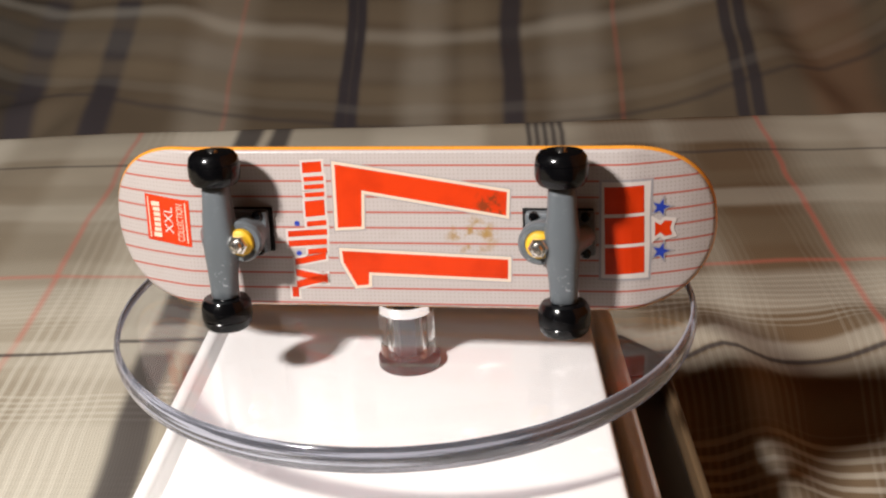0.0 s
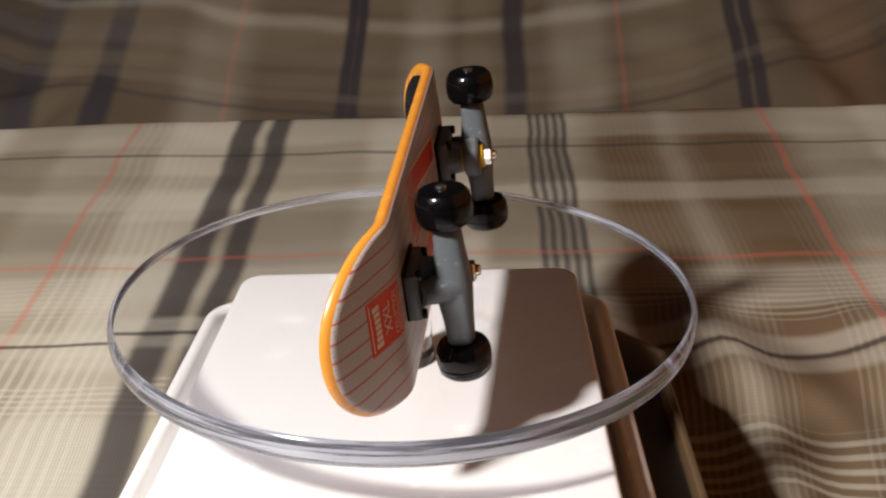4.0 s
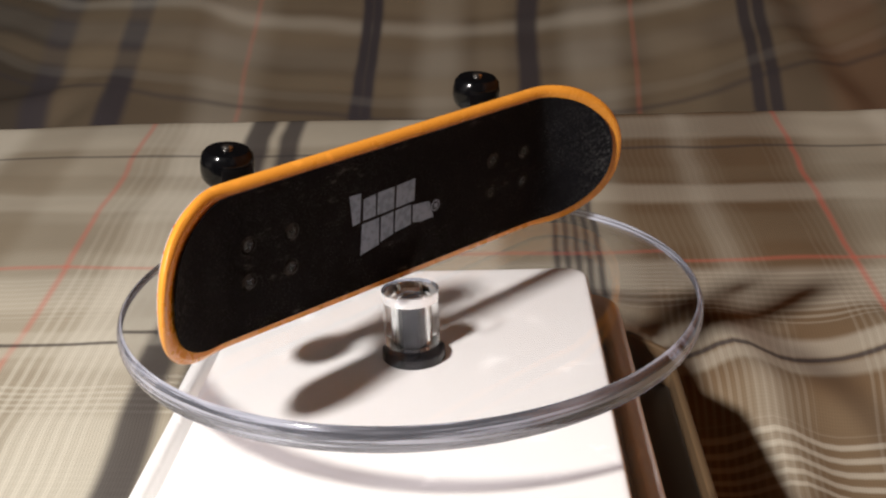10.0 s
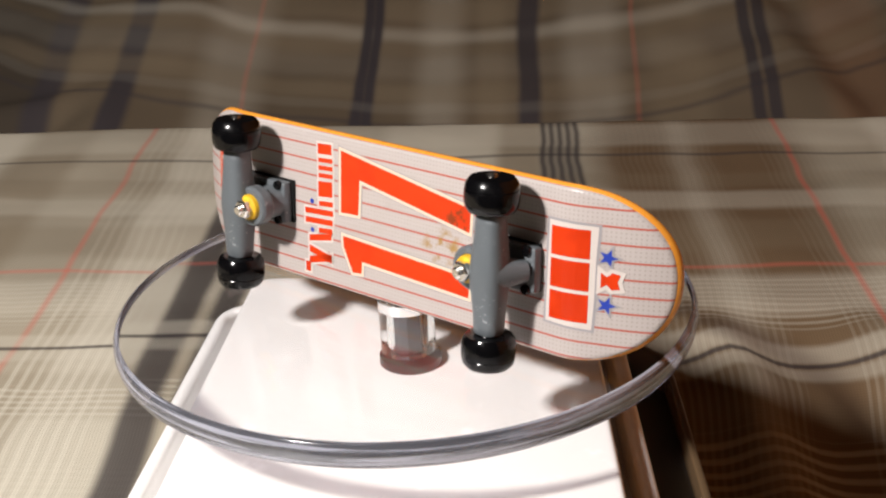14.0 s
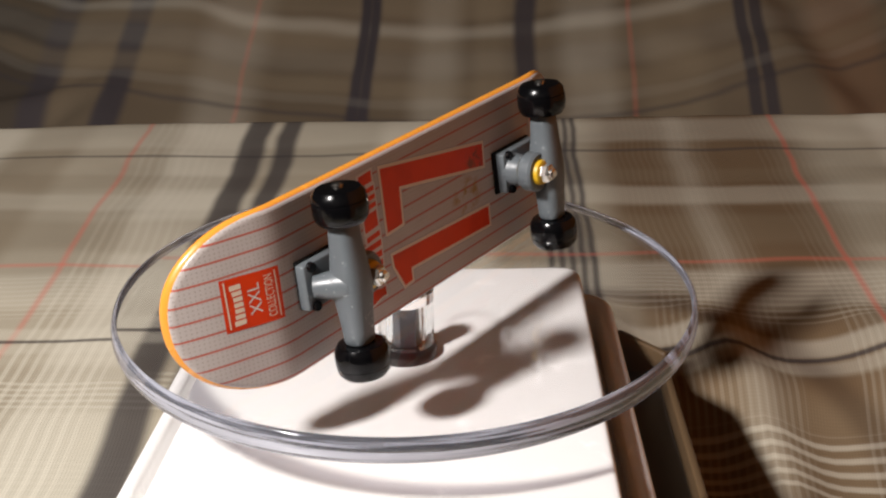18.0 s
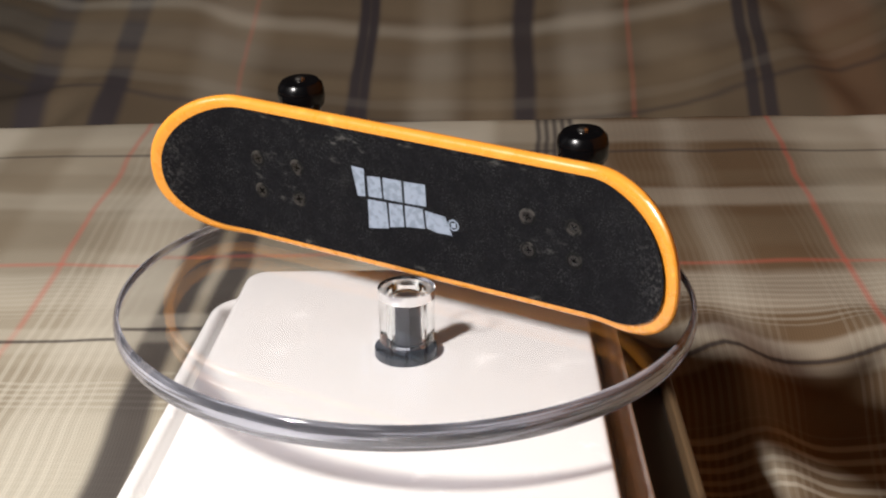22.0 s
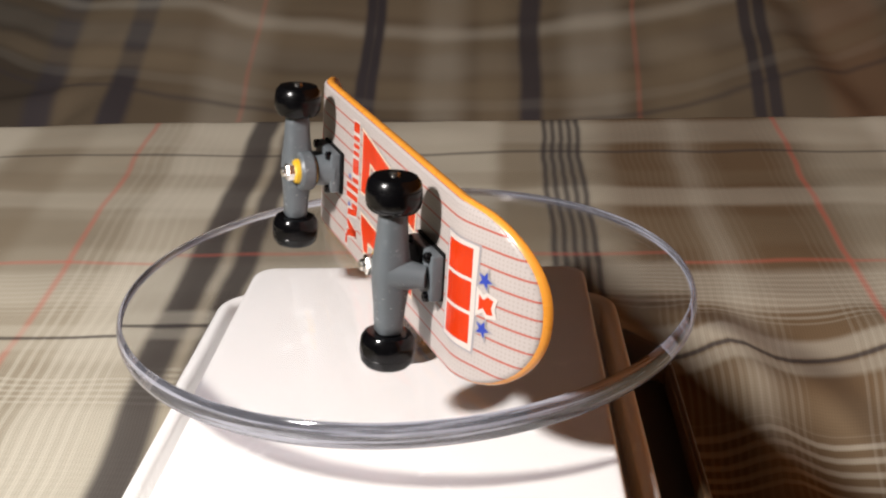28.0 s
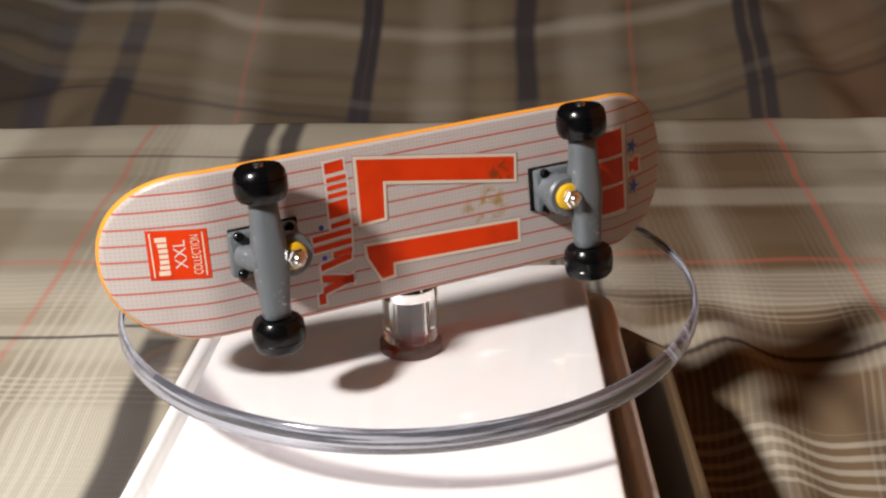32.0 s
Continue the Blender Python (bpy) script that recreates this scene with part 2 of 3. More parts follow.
def cloth_z(x, y):
    q = y + SKEW * x
    z = -SLOPE * y
    calm = step(45, 75, abs(x)) if -75 < y < 55 else 1.0
    z += (0.4 + 0.8 * calm) * noise.noise((x / 55, y / 40, 0.3)) + 0.45 * calm * noise.noise((x / 18, y / 22, 2.1))
    # beside the stand the cloth sinks to the front and lies in folds
    dip = min(60.0, max(0.0, 30.0 - y))
    beside = step(36, 45, x) * (1 - step(150, 220, x))
    z -= beside * 0.5 * dip * step(0, 14, dip)
    run = (1 - step(38, 62, y)) * beside
    z -= 5.0 * run
    z += run * (4.0 * math.exp(-((x - 60 - 0.12 * (30 - y)) / 6.5) ** 2) + 4.0 * math.exp(-((x - 93 - 0.2 * (30 - y)) / 9) ** 2))
    z += run * 3.0 * math.exp(-((y + 4 + 0.25 * (x - 60)) / 6) ** 2)
    z += 1.5 * math.exp(-((x - 62) / 14) ** 2 - ((y - 44) / 7) ** 2) + 1.6 * math.exp(-((x - 100) / 22) ** 2 - ((y - 38) / 8) ** 2)
    # the edge rolls down at the back
    z -= 16.0 * step(CREASE - 5, CREASE + 3, q) ** 2
    return z


def far_z(x, y):
    q = y + SKEW * x
    z = -SLOPE * CREASE - 7.0 + (q - CREASE) * RISE
    z += 2.6 * noise.noise((x / 60, y / 45, 5.3)) + 1.1 * noise.noise((x / 22, y / 24, 8.1))
    z -= 6.0 * step(138, 157, x + 0.13 * (y - 240)) * (1 - 0.7 * step(165, 205, x))
    z -= 12.0 * (1 - step(-128, -100, x)) * (1 - step(268, 290, y))
    z += 3.0 * math.exp(-((x + 70) / 14) ** 2) * step(240, 280, y) - 10.0 * (1 - step(-140, -80, x)) * step(262, 300, y)
    return z


def sheet(name, x0, x1, y0, y1, nx, ny, height, material, parent=None):
    bm = bmesh.new()
    g = []
    for j in range(ny + 1):
        row = []
        for i in range(nx + 1):
            x = x0 + (x1 - x0) * i / nx
            y = y0 + (y1 - y0) * j / ny - SKEW * x
            row.append(bm.verts.new(Vector((x, y, height(x, y))) * MM))
        g.append(row)
    for j in range(ny):
        for i in range(nx):
            bm.faces.new((g[j][i], g[j][i + 1], g[j + 1][i + 1], g[j + 1][i]))
    return part(name, bm, material, parent)


def plaid(name, ground, warp, weft, skew=0.0, combs=(), sag=0.0, fade=1e6, fan=0.0, y_ref=0.0):
    """A woven plaid. warp: bands at x; weft: bands at y; each (place, half width, softness, strength, colour)."""
    m = mat(name, ground, 0.9, spec=0.15)
    t = Tree(m)
    vec, x, y, z = t.coords()
    x = t.math("MULTIPLY", x, 1000.0)
    y = t.math("MULTIPLY", y, 1000.0)
    wob = t.math("MULTIPLY", t.math("SUBTRACT", t.noise(vec, 18.0, 2.0), 0.5), 4.0)
    wob2 = t.math("MULTIPLY", t.math("SUBTRACT", t.noise(vec, 25.0, 2.0), 0.5), 7.0)
    u = t.math("ADD", t.math("SUBTRACT", x, t.math("MULTIPLY", t.math("SUBTRACT", y, y_ref), t.math("ADD", skew, t.math("MULTIPLY", x, fan)))), wob)
    v = t.math("ADD", t.math("ADD", y, t.math("MULTIPLY", x, SKEW)), wob2)
    if sag:
        off = t.math("DIVIDE", t.math("SUBTRACT", x, 36.0), 95.0)
        v = t.math("SUBTRACT", t.math("SUBTRACT", v, t.math("MULTIPLY", x, SKEW)), t.math("MULTIPLY", t.math("MULTIPLY", off, off), sag))
    col = t.mix(t.ramp(t.noise(vec, 12.0, 3.0), 0.35, 0.65), (*[c * 0.86 for c in ground], 1), (*[c * 1.1 for c in ground], 1))
    wide = [(axis, band) for axis, bands in ((u, warp), (v, weft)) for band in bands if band[1] >= 4]
    thin = [(axis, band) for axis, bands in ((u, warp), (v, weft)) for band in bands if band[1] < 4]
    for axis, (place, half, soft, strength, colour) in wide:
        col = t.mix(t.math("MULTIPLY", t.band(axis, place, half, soft), strength), col, (*colour, 1))
    for is_u, lo, hi, pitch, strength in combs:
        axis = u if is_u else v
        comb = t.ramp(t.math("ABSOLUTE", t.math("SUBTRACT", t.math("FRACT", t.math("DIVIDE", axis, pitch)), 0.5)), 0.1, 0.32, 1.0, 0.0)
        f = t.math("MULTIPLY", t.math("MULTIPLY", comb, t.band(axis, (lo + hi) / 2, (hi - lo) / 2, 0.6)), strength)
        f = t.math("MULTIPLY", f, t.ramp(v, fade * 0.2, fade, 1.0, 0.25))
        col = t.mix(f, col, (*LIGHT, 1))
    for axis, (place, half, soft, strength, colour) in thin:
        col = t.mix(t.math("MULTIPLY", t.band(axis, place, half, soft), strength), col, (*colour, 1))
    weave = t.math("MULTIPLY", t.math("ADD", t.math("SINE", t.math("MULTIPLY", u, 12.0)), t.math("SINE", t.math("MULTIPLY", v, 12.0))), 0.25)
    col = t.mix(t.math("ADD", 0.5, weave, clamp=True), t.mix(0.12, col, (0, 0, 0, 1)), col)
    t.put(t.b.inputs["Base Color"], col)
    t.bump(weave, 0.25, 0.0002)
    return m


TAUPE, CHAR, LIGHT, ROSE = (0.3625, 0.3219, 0.2436), (0.0377, 0.0319, 0.0348), (0.6525, 0.6162, 0.5075), (0.58, 0.116, 0.0798)
UMBER = (0.1958, 0.1537, 0.0986)
# for the right-hand bands: partly brown checks, partly shade put into the colour
BROWN = (0.115, 0.066, 0.03)
near_warp = [(-57, 9, 2.5, 0.48, LIGHT), (0, 14, 3, 0.4, LIGHT), (20, 5, 2, 0.5, UMBER), (64, 25, 6, 0.74, BROWN), (49, 6, 3, 0.6, BROWN), (60, 2.5, 2, 0.15, LIGHT), (74, 8, 3, 0.65, BROWN), (118, 10, 3, 0.48, LIGHT), (-98, 8, 3, 0.5, UMBER), (-118, 9, 3, 0.48, LIGHT),
             (-46.2, 3.3, 1.2, 0.85, CHAR), (-37.8, 2.5, 1.2, 0.85, CHAR), *[(25.6 + 2.1 * k, 0.55, 0.55, 0.72, CHAR) for k in range(5)],
             (29.8, 5.0, 1.0, 0.45, CHAR), (-75.7, 0.6, 0.7, 0.42, ROSE), (85.5, 0.6, 0.7, 0.48, ROSE)]
near_weft = [(20, 10, 3, 0.26, UMBER), (72, 10, 3, 0.26, LIGHT), (110, 12, 4, 0.3, UMBER), (140, 8, 3, 0.26, LIGHT), (160, 7, 3, 0.26, UMBER), (212, 14, 4, 0.26, LIGHT),
             (46.5, 3.2, 1.4, 0.3, LIGHT), (38.5, 2.6, 1.4, 0.25, LIGHT), (42.4, 0.8, 0.5, 0.75, CHAR), (188, 1.2, 1.3, 0.6, CHAR), (88, 1.0, 1.1, 0.38, ROSE)]
near_combs = [(True, -74, -54, 2.3, 0.4), (True, 44, 68, 1.5, 0.09), (True, 78, 104, 1.5, 0.1), (False, -50, -8, 2.3, 0.1), (False, 10, 24, 2.6, 0.35), (False, 56, 80, 2.6, 0.25)]
# first band is no weave: a wide dark strip painted as far-left shade
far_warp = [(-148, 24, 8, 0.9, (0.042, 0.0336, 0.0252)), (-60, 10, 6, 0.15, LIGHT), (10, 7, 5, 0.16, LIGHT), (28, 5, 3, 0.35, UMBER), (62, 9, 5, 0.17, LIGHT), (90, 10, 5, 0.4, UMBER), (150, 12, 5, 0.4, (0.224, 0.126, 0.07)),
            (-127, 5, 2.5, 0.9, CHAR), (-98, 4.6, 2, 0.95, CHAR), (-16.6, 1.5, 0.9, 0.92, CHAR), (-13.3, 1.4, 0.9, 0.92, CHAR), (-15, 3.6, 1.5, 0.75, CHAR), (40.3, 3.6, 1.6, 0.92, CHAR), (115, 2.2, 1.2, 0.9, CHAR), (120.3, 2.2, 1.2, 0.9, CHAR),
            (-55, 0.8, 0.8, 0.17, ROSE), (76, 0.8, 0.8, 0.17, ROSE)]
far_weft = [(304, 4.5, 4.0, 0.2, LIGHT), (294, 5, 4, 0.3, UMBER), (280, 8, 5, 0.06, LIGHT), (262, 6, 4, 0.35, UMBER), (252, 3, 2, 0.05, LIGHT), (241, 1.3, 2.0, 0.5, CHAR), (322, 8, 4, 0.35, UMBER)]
NEAR_CLOTH = plaid("near_plaid", TAUPE, near_warp, near_weft, 0.045, near_combs, 0.0, 120.0, 0.0007)
# ground darker than the near plaid; weaker light at the back is coloured in
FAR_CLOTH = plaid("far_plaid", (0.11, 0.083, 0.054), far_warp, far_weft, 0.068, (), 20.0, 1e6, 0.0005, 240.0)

bedspread = sheet("bedspread", -420, 420, -125, CREASE + 4, 300, 200, cloth_z, NEAR_CLOTH)
tagged(bedspread, "taupe plaid cotton bedspread with charcoal and red stripes", "bedspread", kind="structure")
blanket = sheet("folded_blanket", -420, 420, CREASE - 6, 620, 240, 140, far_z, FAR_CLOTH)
# both cloths lie a little lower than they were drawn, seen along the same lines
LOW = 1.077
for ob in (bedspread, blanket):
    ob.matrix_world = Matrix.Translation(Vector((-0.2, -200, 116.3)) * MM * (1 - LOW)) @ Matrix.Scale(LOW, 4)
tagged(blanket, "dim brown plaid cloth rising behind the bedspread", "blanket", kind="structure")

TICKING = mat("mattress_ticking", (0.3, 0.26, 0.2), 0.9)
t = Tree(TICKING)
vec, _, _, _ = t.coords()
t.put(t.b.inputs["Base Color"], t.mix(t.noise(vec, 30.0, 4.0), (0.24, 0.2, 0.15, 1), (0.36, 0.31, 0.24, 1)))
mattress = part("mattress", box(-412, 412, -120, 600, -600, -85, 30.0, 4), TICKING)
tagged(mattress, "plain mattress under the plaid bedspread", "mattress", kind="structure")

# unseen plain surfaces close the room; the near orange east wall warms the shadows
for nm, dims in (("wall_north", (-1000, 600, 1000, 1060, -600, 1200)), ("wall_south", (-1000, 600, -760, -700, -600, 1200)),
                 ("wall_east", (600, 660, -760, 1060, -600, 1200)), ("wall_west", (-1060, -1000, -760, 1060, -600, 1200)),
                 ("ceiling", (-1060, 660, -760, 1060, 1200, 1260)), ("floor", (-1060, 660, -760, 1060, -660, -600))):
    tagged(part(nm, box(*dims), BOUNCE_WALL if nm == "wall_east" else DARKWALL, smooth=False), "unseen plain surface that closes the room", "wall", kind="structure")


# ---- the turntable base ----
base_stand = new("turntable_base")
tagged(base_stand, "white plastic turntable base with a raised rim on the bedspread", "turntable")
BASE = Matrix.Translation((0, 0, 0.0127)) @ pose(0, 0, 0, 0, 0, -4.0)
base_stand.matrix_world = BASE


def rounded_loft(levels, steps=8):
    """A body through levels of (x0, x1, y0, y1, corner radius, z) in mm."""
    bm = bmesh.new()
    rings = []
    for x0, x1, y0, y1, r, z in levels:
        ring = []
        for cx, cy, a0 in ((x1 - r, y1 - r, 0), (x0 + r, y1 - r, 90), (x0 + r, y0 + r, 180), (x1 - r, y0 + r, 270)):
            for k in range(steps + 1):
                a = radians(a0 + 90 * k / steps)
                ring.append(bm.verts.new(Vector((cx + r * math.cos(a), cy + r * math.sin(a), z)) * MM))
        rings.append(ring)
    n = len(rings[0])
    for a, b in zip(rings, rings[1:]):
        for k in range(n):
            bm.faces.new((a[k], a[(k + 1) % n], b[(k + 1) % n], b[k]))
    bm.faces.new(rings[-1])
    bm.faces.new(rings[0][::-1])
    bmesh.ops.recalc_face_normals(bm, faces=bm.faces)
    return bm


def splayed(bm):
    """The right side runs out towards the front."""
    for v in bm.verts:
        if v.co.x > 0.01:
            v.co.x -= 0.027 * (v.co.y - 0.03)
    return bm


def tapered(bm):
    """The left side of the base runs in towards the back."""
    for v in bm.verts:
        v.co.x += 0.055 * (v.co.y + 0.029) * (0.028 - v.co.x) / 0.063
    return splayed(bm)


# a platform with a crisp top edge, a groove round it, and a rounded rim
part("housing", tapered(rounded_loft([(-32.9, 28.6, -63.6, 32.9, 3.6, -27.0), (-32.9, 28.6, -63.6, 32.9, 3.6, -0.9), (-32.6, 28.4, -63.3, 32.6, 3.5, -0.35), (-32.2, 28.1, -62.9, 32.3, 3.3, -0.08), (-31.8, 27.8, -62.5, 32.0, 3.1, 0), (-31.2, 27.3, -61.9, 31.4, 2.6, 0.02)])), WHITE, base_stand)


def rim_wall(inner, width, low, high, r):
    """A rounded wall that runs round a box (x0, x1, y0, y1)."""
    bm = bmesh.new()
    rings = []
    w = width / 2
    prof = [(-w, low), (-w, high - w)] + [(-w * math.cos(math.pi * k / 10), high - w + w * math.sin(math.pi * k / 10)) for k in range(1, 10)] + [(w, high - w), (w, low)]
    for off, z in prof:
        x0, x1, y0, y1 = inner[0] - w - off, inner[1] + w + off, inner[2] - w - off, inner[3] + w + off
        q = r + w + off
        ring = []
        for cx, cy, a0 in ((x1 - q, y1 - q, 0), (x0 + q, y1 - q, 90), (x0 + q, y0 + q, 180), (x1 - q, y0 + q, 270)):
            for k in range(9):
                a = radians(a0 + 90 * k / 8)
                ring.append(bm.verts.new(Vector((cx + q * math.cos(a), cy + q * math.sin(a), z)) * MM))
        rings.append(ring)
    n = len(rings[0])
    for a, b in zip(rings, rings[1:] + rings[:1]):
        for k in range(n):
            bm.faces.new((a[k], a[(k + 1) % n], b[(k + 1) % n], b[k]))
    bmesh.ops.recalc_face_normals(bm, faces=bm.faces)
    return bm


part("case_rim", tapered(rim_wall((-38.2, 32.2, -66, 35.4), 2.6, -27.0, -7.1, 4.0)), WHITE, base_stand, "rounded white rim round the platform")
part("groove_floor", tapered(box(-38.2, 32.2, -66, 35.4, -26.5, -15.0)), WHITE, base_stand)
# tan made darker than the wall itself, with the base's shade in the colour
TRAY = mat("shaded_tan_plastic", (0.098, 0.063, 0.0336), 0.35)
part("side_wall", splayed(box(42.2, 43.5, -76, 24, -45, -12.8, 0.45, 3)), TRAY, base_stand, "thin raised wall beside the base")
part("corner_wall", moved(box(0.0, 11.9, -0.65, 0.65, -44.9, -12.6, 0.45, 3), pose(0.0356, 0.0333, 0, 0, 0, -50.6)), TRAY, base_stand, "slanting end of the raised wall")
# dark filler added in the gap, coloured for the deep shade there
part("gap_filler", splayed(box(35.0, 42.2, -76, 26, -45, -17, 0.3)), mat("gap_shade_brown", (0.05, 0.042, 0.035), 0.4), base_stand)
SEAT = mat("black_gloss_plastic", (0.006, 0.006, 0.007), 0.08)
part("shaft_seat", lathe([(0, 0.02), (4.75, 0.02), (4.9, 0.2), (4.85, 1.4), (4.5, 1.55), (0, 1.55)], 48), SEAT, base_stand, "dark glossy seat under the shaft")

# ---- the turning disc ----
disc = new("display_disc")
tagged(disc, "clear round acrylic turntable disc on a short shaft", "disc")
R = 44.0
THICK = 3.8
HOLE = 4.4
ROUND = 0.9
# one solid of clear plastic: two polished faces and a rounded edge; the faces let the lamplight through
edge = [(R - ROUND + ROUND * math.sin(a), -THICK / 2 + THICK / 2 * math.cos(a)) for a in [math.pi * k / 24 for k in range(25)]]


def face(z, up):
    bm = lathe([(HOLE, z), (R - ROUND, z)], 160)
    for f in bm.faces:
        f.normal_update()
        if (f.normal.z > 0) != up:
            f.normal_flip()
    return bm


def outward(bm, way=1):
    for f in bm.faces:
        f.normal_update()
        c = f.calc_center_median()
        if (f.normal.x * c.x + f.normal.y * c.y) * way < 0:
            f.normal_flip()
    return bm


part("plate_top", face(0.0, True), ACRYLIC, disc).visible_shadow = False
part("plate_underside", face(-THICK, False), ACRYLIC, disc).visible_shadow = False
part("shaft_hole", outward(lathe([(HOLE, 0.0), (HOLE, -THICK)], 64), -1), ACRYLIC, disc).visible_shadow = False
shaft = part("shaft", lathe([(0, -2.4), (2.1, -2.4), (2.3, -2.6), (2.3, -10.95), (2.35, -11.2), (4.0, -11.2), (4.25, -10.95), (4.25, -0.6), (4.0, -0.35), (0, -0.35)], 64), glass("shaft_acrylic", (0.97, 0.98, 0.98), 0.0, 1.32), disc, "clear acrylic shaft with a hollow core")
shaft.visible_shadow = False
# added pale ring that paints a highlight on the clear shaft
GLINT = mat("pale_glint", (0.8, 0.79, 0.78), 0.2)
bt = Tree(GLINT)
mixer = bt.node("ShaderNodeMixShader")
mixer.inputs[0].default_value = 0.28
for k, sh in ((1, bt.node("ShaderNodeBsdfTransparent")), (2, bt.b)):
    GLINT.node_tree.links.new(sh.outputs[0], mixer.inputs[k])
GLINT.node_tree.links.new(mixer.outputs[0], GLINT.node_tree.nodes["Material Output"].inputs[0])
glint_ring = part("shaft_top_glint", lathe([(3.0, -0.34), (3.3, -0.28), (3.7, -0.28), (4.0, -0.34)], 48), GLINT, disc, "pale ring added for the highlight on the shaft's top")
PIN = mat("drive_pin_metal", (0.05, 0.05, 0.06), 0.35, 0.6)
part("drive_pin", lathe([(0, -2.8), (1.9, -2.8), (2.1, -3.0), (2.1, -11.15), (0, -11.15)], 6), PIN, disc, "dark six-sided drive pin in the shaft")
EDGE = mat("acrylic_edge", (0.78, 0.8, 0.92), 0.12, spec=0.7)
bt = Tree(EDGE)
vec, _, _, ez = bt.coords()
# fine turning marks round the edge
lines = bt.noise(bt.node("ShaderNodeMapping", Vector=vec, Scale=(40.0, 40.0, 1800.0)).outputs[0], 1.0, 3.0)
bt.bump(lines, 0.6, 0.0001)
marks = bt.b.inputs["Normal"].links[0].from_socket
pane = bt.node("ShaderNodeBsdfGlass", Color=(0.95, 0.95, 0.98, 1), Roughness=0.0, IOR=1.49, Normal=marks)
clear = bt.node("ShaderNodeBsdfTransparent", Color=(0.7, 0.69, 0.75, 1))
shine = bt.node("ShaderNodeBsdfGlossy", Roughness=0.07, Normal=marks)
# milky lavender streaks stand in for reflections inside the clear edge
glint_streak = bt.noise(bt.node("ShaderNodeMapping", Vector=vec, Scale=(35.0, 35.0, 1500.0)).outputs[0], 1.0, 3.0, 0.6)
body = bt.node("ShaderNodeMixShader", Fac=bt.ramp(glint_streak, 0.4, 0.64, 0.1, 0.52))
both = bt.node("ShaderNodeMixShader", Fac=0.14)
facing = bt.node("ShaderNodeLayerWeight", Blend=0.5).outputs["Facing"]
mixer = bt.node("ShaderNodeMixShader", Fac=bt.math("ADD", 0.1, bt.math("MULTIPLY", bt.math("POWER", facing, 4.0), 0.5)))
for m_, pair in ((body, (clear, bt.b)), (both, (body, pane)), (mixer, (both, shine))):
    bt.put(m_.inputs[1], pair[0].outputs[0])
    bt.put(m_.inputs[2], pair[1].outputs[0])
bt.put(EDGE.node_tree.nodes["Material Output"].inputs[0], mixer.outputs[0])
part("polished_edge", outward(lathe(edge, 160)), EDGE, disc, "polished rounded edge of the disc")


# ---- the fingerboard ----
LEN, HALF = 46.2, 12.3
SHIFT = -0.5                      # the deck reaches a little further to one end
board = new("fingerboard")
tagged(board, "orange-rimmed toy fingerboard with black grip standing on its edge", "fingerboard")


def kick(x):
    """How far the deck curls up towards the grip at x."""
    a = abs(x) - 30.8
    if a <= 0:
        return 0.0
    k = math.tan(radians(22))
    return (k * a * a / 8 if a < 4 else k * (a - 2)) + (0.016 if x < 0 else 0.024) * max(0.0, a - 8) ** 2


def half_width(x, inset=0.0):
    h, l = HALF - inset, LEN - inset
    a = abs(x) - (l - 14.0)
    if a <= 0:
        return h
    return h * max(0.0, 1 - (a / 14.0) ** 2.2) ** (1 / 2.2)


def stations(inset=0.0, n=30):
    l = LEN - inset
    xs = [l * math.sin(math.pi / 2 * k / n) for k in range(-n, n + 1)]
    return xs


def slab(inset, z_low, z_high, dome, n=34, m=12, edge_r=0.0):
    """The deck's outline as a solid between two heights, following the kicks, with a rounded edge."""
    bm = bmesh.new()
    rings = []
    q = 8 if edge_r else 1
    for k in range(q + 1):
        if edge_r:
            a = math.pi * k / q
            ins = inset + edge_r * (1 - math.sin(a))
            z = (z_low + z_high) / 2 - (z_high - z_low) / 2 * math.cos(a)
        else:
            ins, z = inset, (z_low, z_high)[k]
        xs = stations(ins, n)
        pts = [(x, half_width(x, ins)) for x in xs]
        pts = [(x + SHIFT, w) for x, w in pts]
        loop = pts + [(x, -w) for x, w in pts[::-1][1:-1]]
        rings.append([bm.verts.new(Vector((x, y, z + kick(x))) * MM) for x, y in loop])
    c = len(rings[0])
    for a, b in zip(rings, rings[1:]):
        for k in range(c):
            bm.faces.new((a[k], a[(k + 1) % c], b[(k + 1) % c], b[k]))
    # caps in strips across the width
    for ring, flip in ((rings[0], True), (rings[-1], False)):
        h = c // 2
        for k in range(h):
            quad = [ring[k], ring[k + 1], ring[(c - k - 1) % c], ring[(c - k) % c]]
            quad = [v for i, v in enumerate(quad) if v not in quad[:i]]
            if len(quad) >= 3:
                bm.faces.new(quad[::-1] if flip else quad)
    bmesh.ops.recalc_face_normals(bm, faces=bm.faces)
    return bm


part("deck", slab(0, -2.1, 0.0, 0, edge_r=1.15), ORANGE, board, "glossy orange plastic deck rim")
part("grip", moved(slab(1.5, -0.02, 0.18, 0), Matrix.Diagonal((0.984, 1.0, 1.0, 1.0))), GRIP, board, "black foam grip with scuffs")
part("underside", slab(0.3, -2.2, -1.25, 0, edge_r=0.6), DECKWHITE, board, "white underside print with thin red pinstripes")


